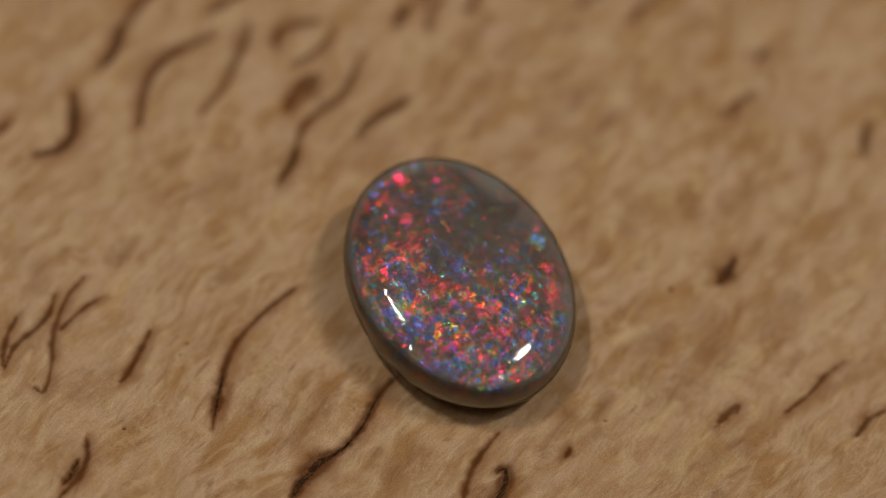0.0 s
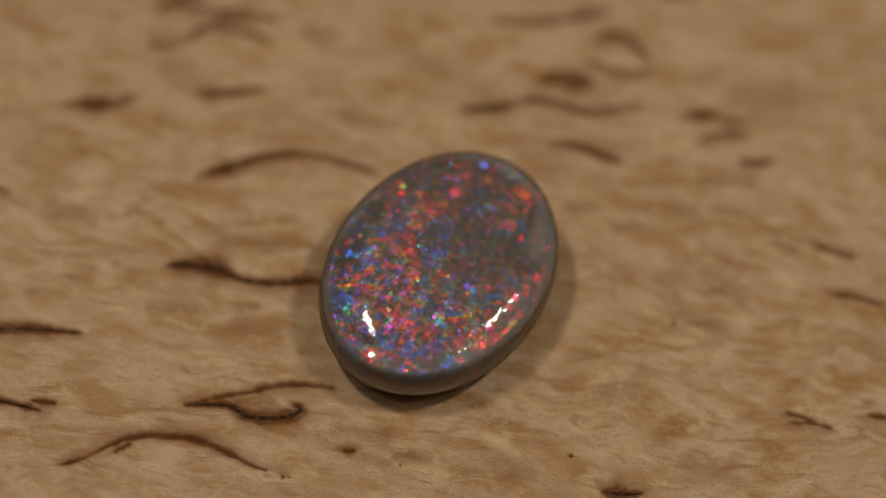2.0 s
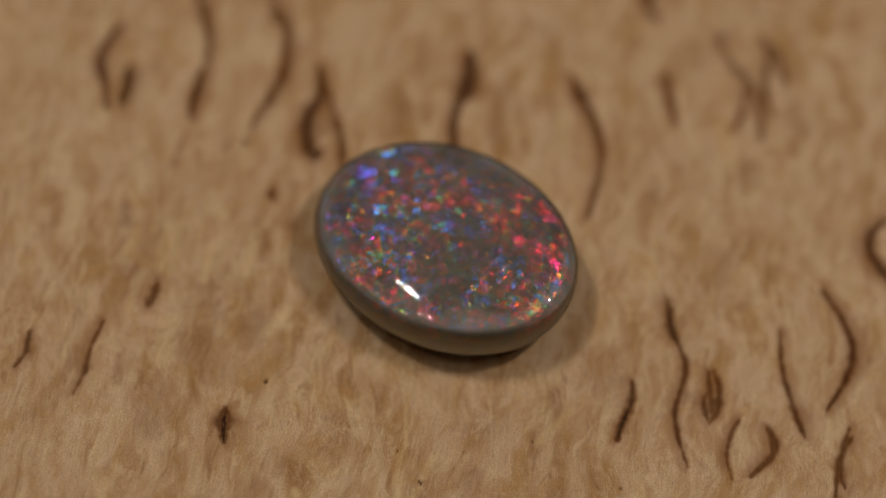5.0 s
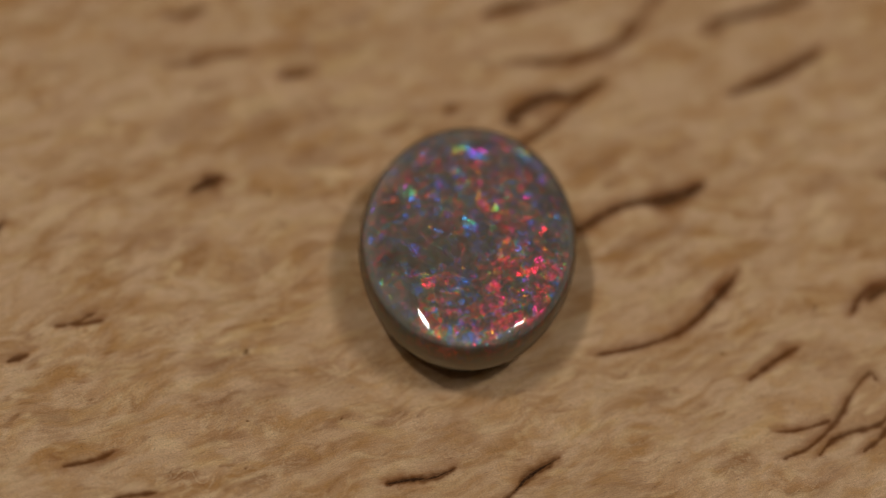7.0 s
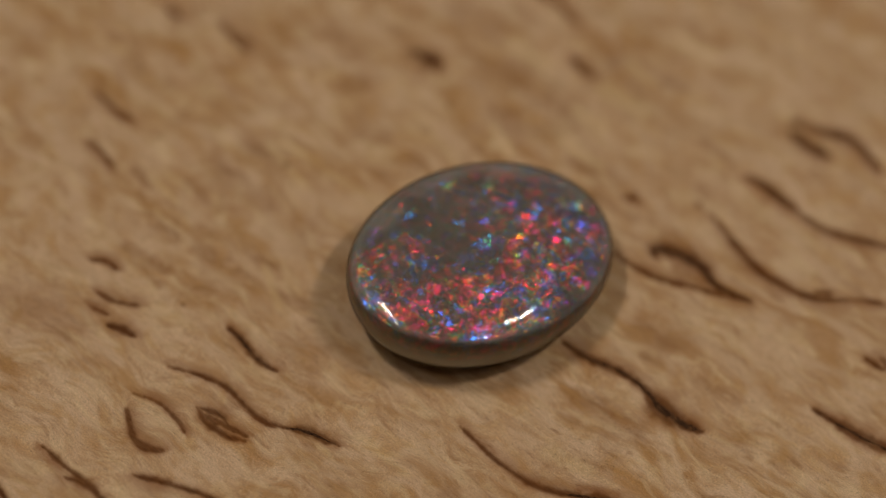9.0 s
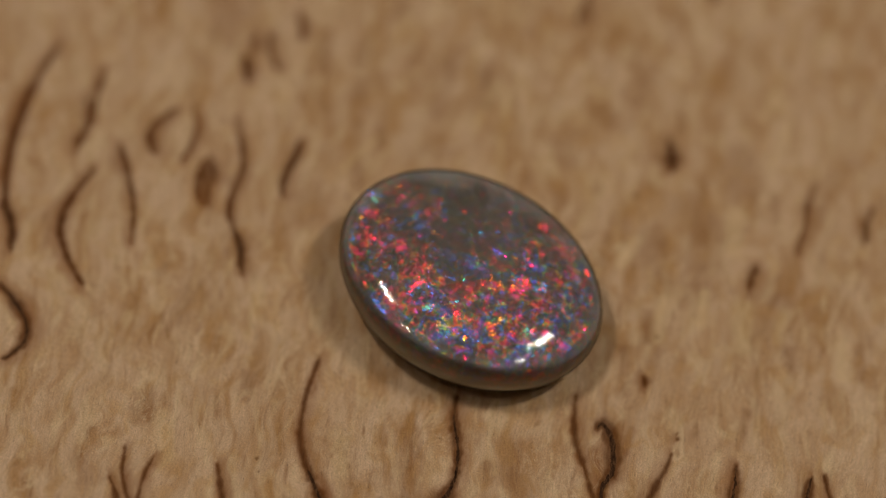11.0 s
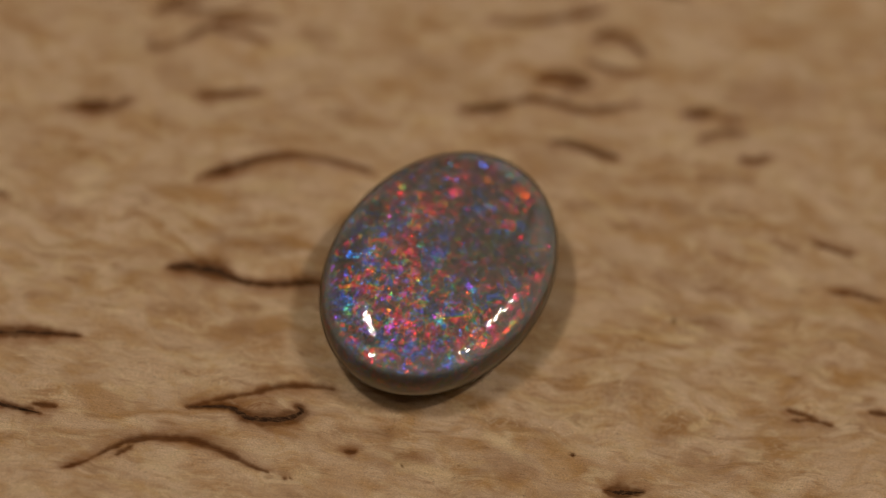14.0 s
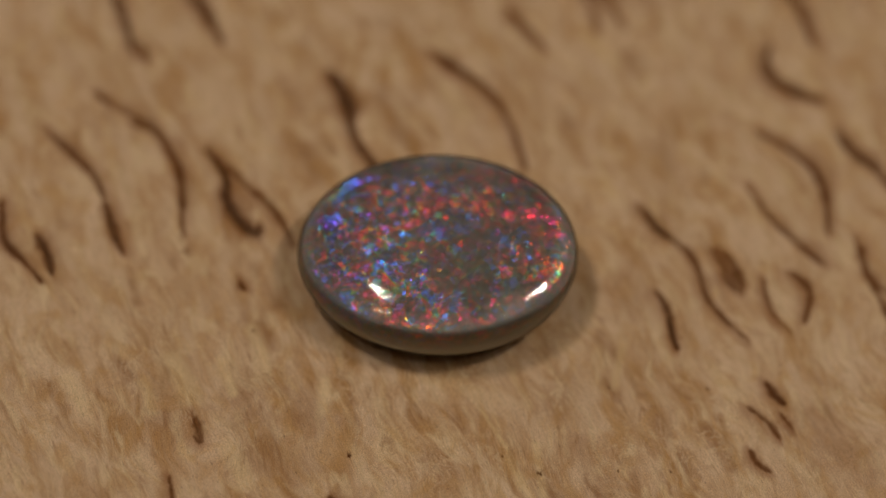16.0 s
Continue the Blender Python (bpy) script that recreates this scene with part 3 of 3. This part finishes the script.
def board():
    n = 700
    side = np.linspace(-1, 1, n)
    u, v = np.meshgrid(side, side)
    x = (BOARD_R * u * np.sqrt(1 - v * v / 2)).ravel()
    y = (BOARD_R * v * np.sqrt(1 - u * u / 2)).ravel()
    wob = (value_noise(x, y, 0.35, 3) - 0.5) * 0.16 + (value_noise(x, y, 0.12, 4) - 0.5) * 0.08
    bark, halo = np.zeros(len(x)), np.zeros(len(x))
    for w, points in flecks:
        line = smooth_line(points)
        lo, hi = line.min(0) - 1.6, line.max(0) + 1.6
        near = np.where((x > lo[0]) & (x < hi[0]) & (y > lo[1]) & (y < hi[1]))[0]
        px, py = x[near], y[near]
        best, where, hand = np.full(len(near), 9.0), np.zeros(len(near)), np.zeros(len(near))
        for k, (a, b) in enumerate(zip(line[:-1], line[1:])):
            d = b - a
            s = np.clip(((px - a[0]) * d[0] + (py - a[1]) * d[1]) / (d @ d + 1e-9), 0, 1)
            dist = np.hypot(px - a[0] - s * d[0], py - a[1] - s * d[1])
            nearer = dist < best
            best = np.where(nearer, dist, best)
            hand = np.where(nearer, d[0] * (py - a[1]) - d[1] * (px - a[0]), hand)
            where = np.where(nearer, (k + s) / (len(line) - 1), where)
        half = w * 0.70 * (0.30 + 0.80 * np.sin(np.pi * np.clip(where, 0, 1)) ** 0.7)
        half = half * (0.55 + 0.9 * value_noise(where * 5.0 + w * 90, where * 0 + points[0][0], 1.0, 21))
        edge = best + wob[near] * (0.5 + w)
        if w >= 0.34:  # an eye: dark walls round a brown heart
            heart = 1 - step(half * 0.25, half * 0.55, best + wob[near] * 0.6)
        else:
            heart = np.zeros(len(near))
        bark[near] = np.maximum(bark[near], (1 - step(half * 0.12, half * 1.15 + 0.06, edge)) * min(1.0, 0.62 + w) * (1 - 0.25 * heart))
        halo[near] = np.maximum(halo[near], (1 - step(half * 0.4, half * 1.8 + np.where(hand > 0, 0.60, 0.18), edge)) * (0.45 + 0.55 * value_noise(px, py, 0.9, 9)))
    brown, light = np.zeros(len(x)), np.zeros(len(x))
    for w, tone, points in stains:
        a, b = np.array(points[0]), np.array(points[-1])
        d = b - a
        s = np.clip(((x - a[0]) * d[0] + (y - a[1]) * d[1]) / (d @ d + 1e-9), 0, 1)
        dist = np.hypot(x - a[0] - s * d[0], y - a[1] - s * d[1]) + wob * w * 1.2
        field = (1 - step(w * 0.05, w * 0.90, dist)) * min(0.9, abs(tone) * 1.2)
        if tone > 0:
            brown = np.maximum(brown, field)
        else:
            light = np.maximum(light, field)
    for sx, sy in specks:
        near = np.hypot(x - sx, y - sy) + wob * 0.3
        bark = np.maximum(bark, 1 - step(0.03, 0.10, near))
    along = x * math.cos(radians(GRAIN)) + y * math.sin(radians(GRAIN))
    across = -x * math.sin(radians(GRAIN)) + y * math.cos(radians(GRAIN))
    z = -0.09 * bark + 0.05 * (value_noise(along * 0.5, across, 1.1, 12) - 0.5) + 0.035 * (value_noise(along * 0.35, across, 0.35, 13) - 0.5)
    co = np.stack([x, y, z], 1) * MM
    i = (np.arange(n - 1)[:, None] * n + np.arange(n - 1)[None, :]).ravel()
    quads = np.stack([i, i + 1, i + n + 1, i + n], 1)
    me = bpy.data.meshes.new("wooden_board")
    me.from_pydata(co.tolist(), [], quads.tolist())
    col = me.color_attributes.new("figure", "FLOAT_COLOR", "POINT")
    rgba = np.stack([bark, halo, brown, light], 1).astype(np.float32)
    col.data.foreach_set("color", rgba.ravel())
    me.materials.append(BIRCH)
    me.shade_smooth()
    top = new("wooden_board", me)
    tagged(top, "pale curly birch board with dark bark flecks, turning", "wooden board")
    bm = bmesh.new()
    rings = [(BOARD_R, -0.05), (BOARD_R + 0.4, -0.5), (BOARD_R + 0.4, -BOARD_T + 0.6), (BOARD_R - 0.2, -BOARD_T)]
    loops = [[bm.verts.new((r * MM * math.cos(a), r * MM * math.sin(a), h * MM)) for a in np.linspace(0, 2 * math.pi, 96, endpoint=False)] for r, h in rings]
    for a, b in zip(loops, loops[1:]):
        for k in range(96):
            bm.faces.new((b[k], b[(k + 1) % 96], a[(k + 1) % 96], a[k]))
    bm.faces.new(loops[-1][::-1])
    part("rim", bm, BIRCH, top, "turned rounded rim")
    for w, points in flecks:
        if w >= 0.37:
            part("bark_fleck", inbark(w, smooth_line(points, 10)), BARK, top, "dark cracked inbark")
    return top


# ---- the stone: an oval cabochon, thicker at one end ----
HALF_L, HALF_W, GIRDLE, CROWN = 7.12, 5.54, 3.31, 4.31
STONE_AT, STONE_TURN = (0.19, -1.13), 122.5


def oval(bm, inset, rings, segments=160):
    """Closed oval solid from rings of (share of the outline, height), in the stone's own axes."""
    loops = []
    for r, h in rings:
        loop = []
        for a in np.linspace(0, 2 * math.pi, segments, endpoint=False):
            c, s = math.cos(a), math.sin(a)
            x = (HALF_L - inset) * r * c
            y = (HALF_W - inset) * r * s
            z = h + (LEAN[0] * x + LEAN[1] * y) * min(1, h / 3.0)
            loop.append(bm.verts.new((x * MM, y * MM, z * MM)))
        loops.append(loop)
    for a, b in zip(loops, loops[1:]):
        for k in range(segments):
            bm.faces.new((a[k], a[(k + 1) % segments], b[(k + 1) % segments], b[k]))
    bm.faces.new(loops[0][::-1])
    bm.faces.new(loops[-1])
    return bm


def cabochon(inset=0.0):
    low = 0.0 if inset == 0 else inset * 0.3
    rings = []
    for share, h in ((0.74, 0.0), (0.80, 0.12), (0.86, 0.40), (0.915, 0.82), (0.955, 1.28), (0.982, 1.75), (0.995, 2.15), (0.999, 2.45), (0.996, 2.72), (0.987, 2.98), (0.973, 3.20), (0.955, 3.37), (0.940, 3.47)):
        rings.append((share, max(h, low)))
    for r in np.linspace(0.923, 0.01, 40):
        rings.append((r, GIRDLE + (CROWN - inset - GIRDLE) * (1 - r ** 3.4)))
    return rings


def opal():
    stone = new("opal")
    tagged(stone, "dark grey oval opal with flashing red and blue fire", "gemstone")
    core = smooth(part("core", oval(bmesh.new(), 0.12, cabochon(0.12)), CORE, stone, "dark grey stone full of coloured fire"))
    cap = smooth(part("polished_skin", oval(bmesh.new(), 0.0, cabochon()), CLEAR, stone, "clear glossy polished surface"))
    return stone


the_board = board()
the_opal = opal()


def motions():
    times = [0.5 * k for k in range(33)]
    seat = pose(STONE_AT[0] * MM, STONE_AT[1] * MM, 0.00003, 0, 0, STONE_TURN)
    walk(the_board, [(t, pose(0, 0, 0, 0, 0, TURN * t)) for t in times])
    walk(the_opal, [(t, pose(0, 0, 0, 0, 0, TURN * t) @ seat) for t in times])


motions()
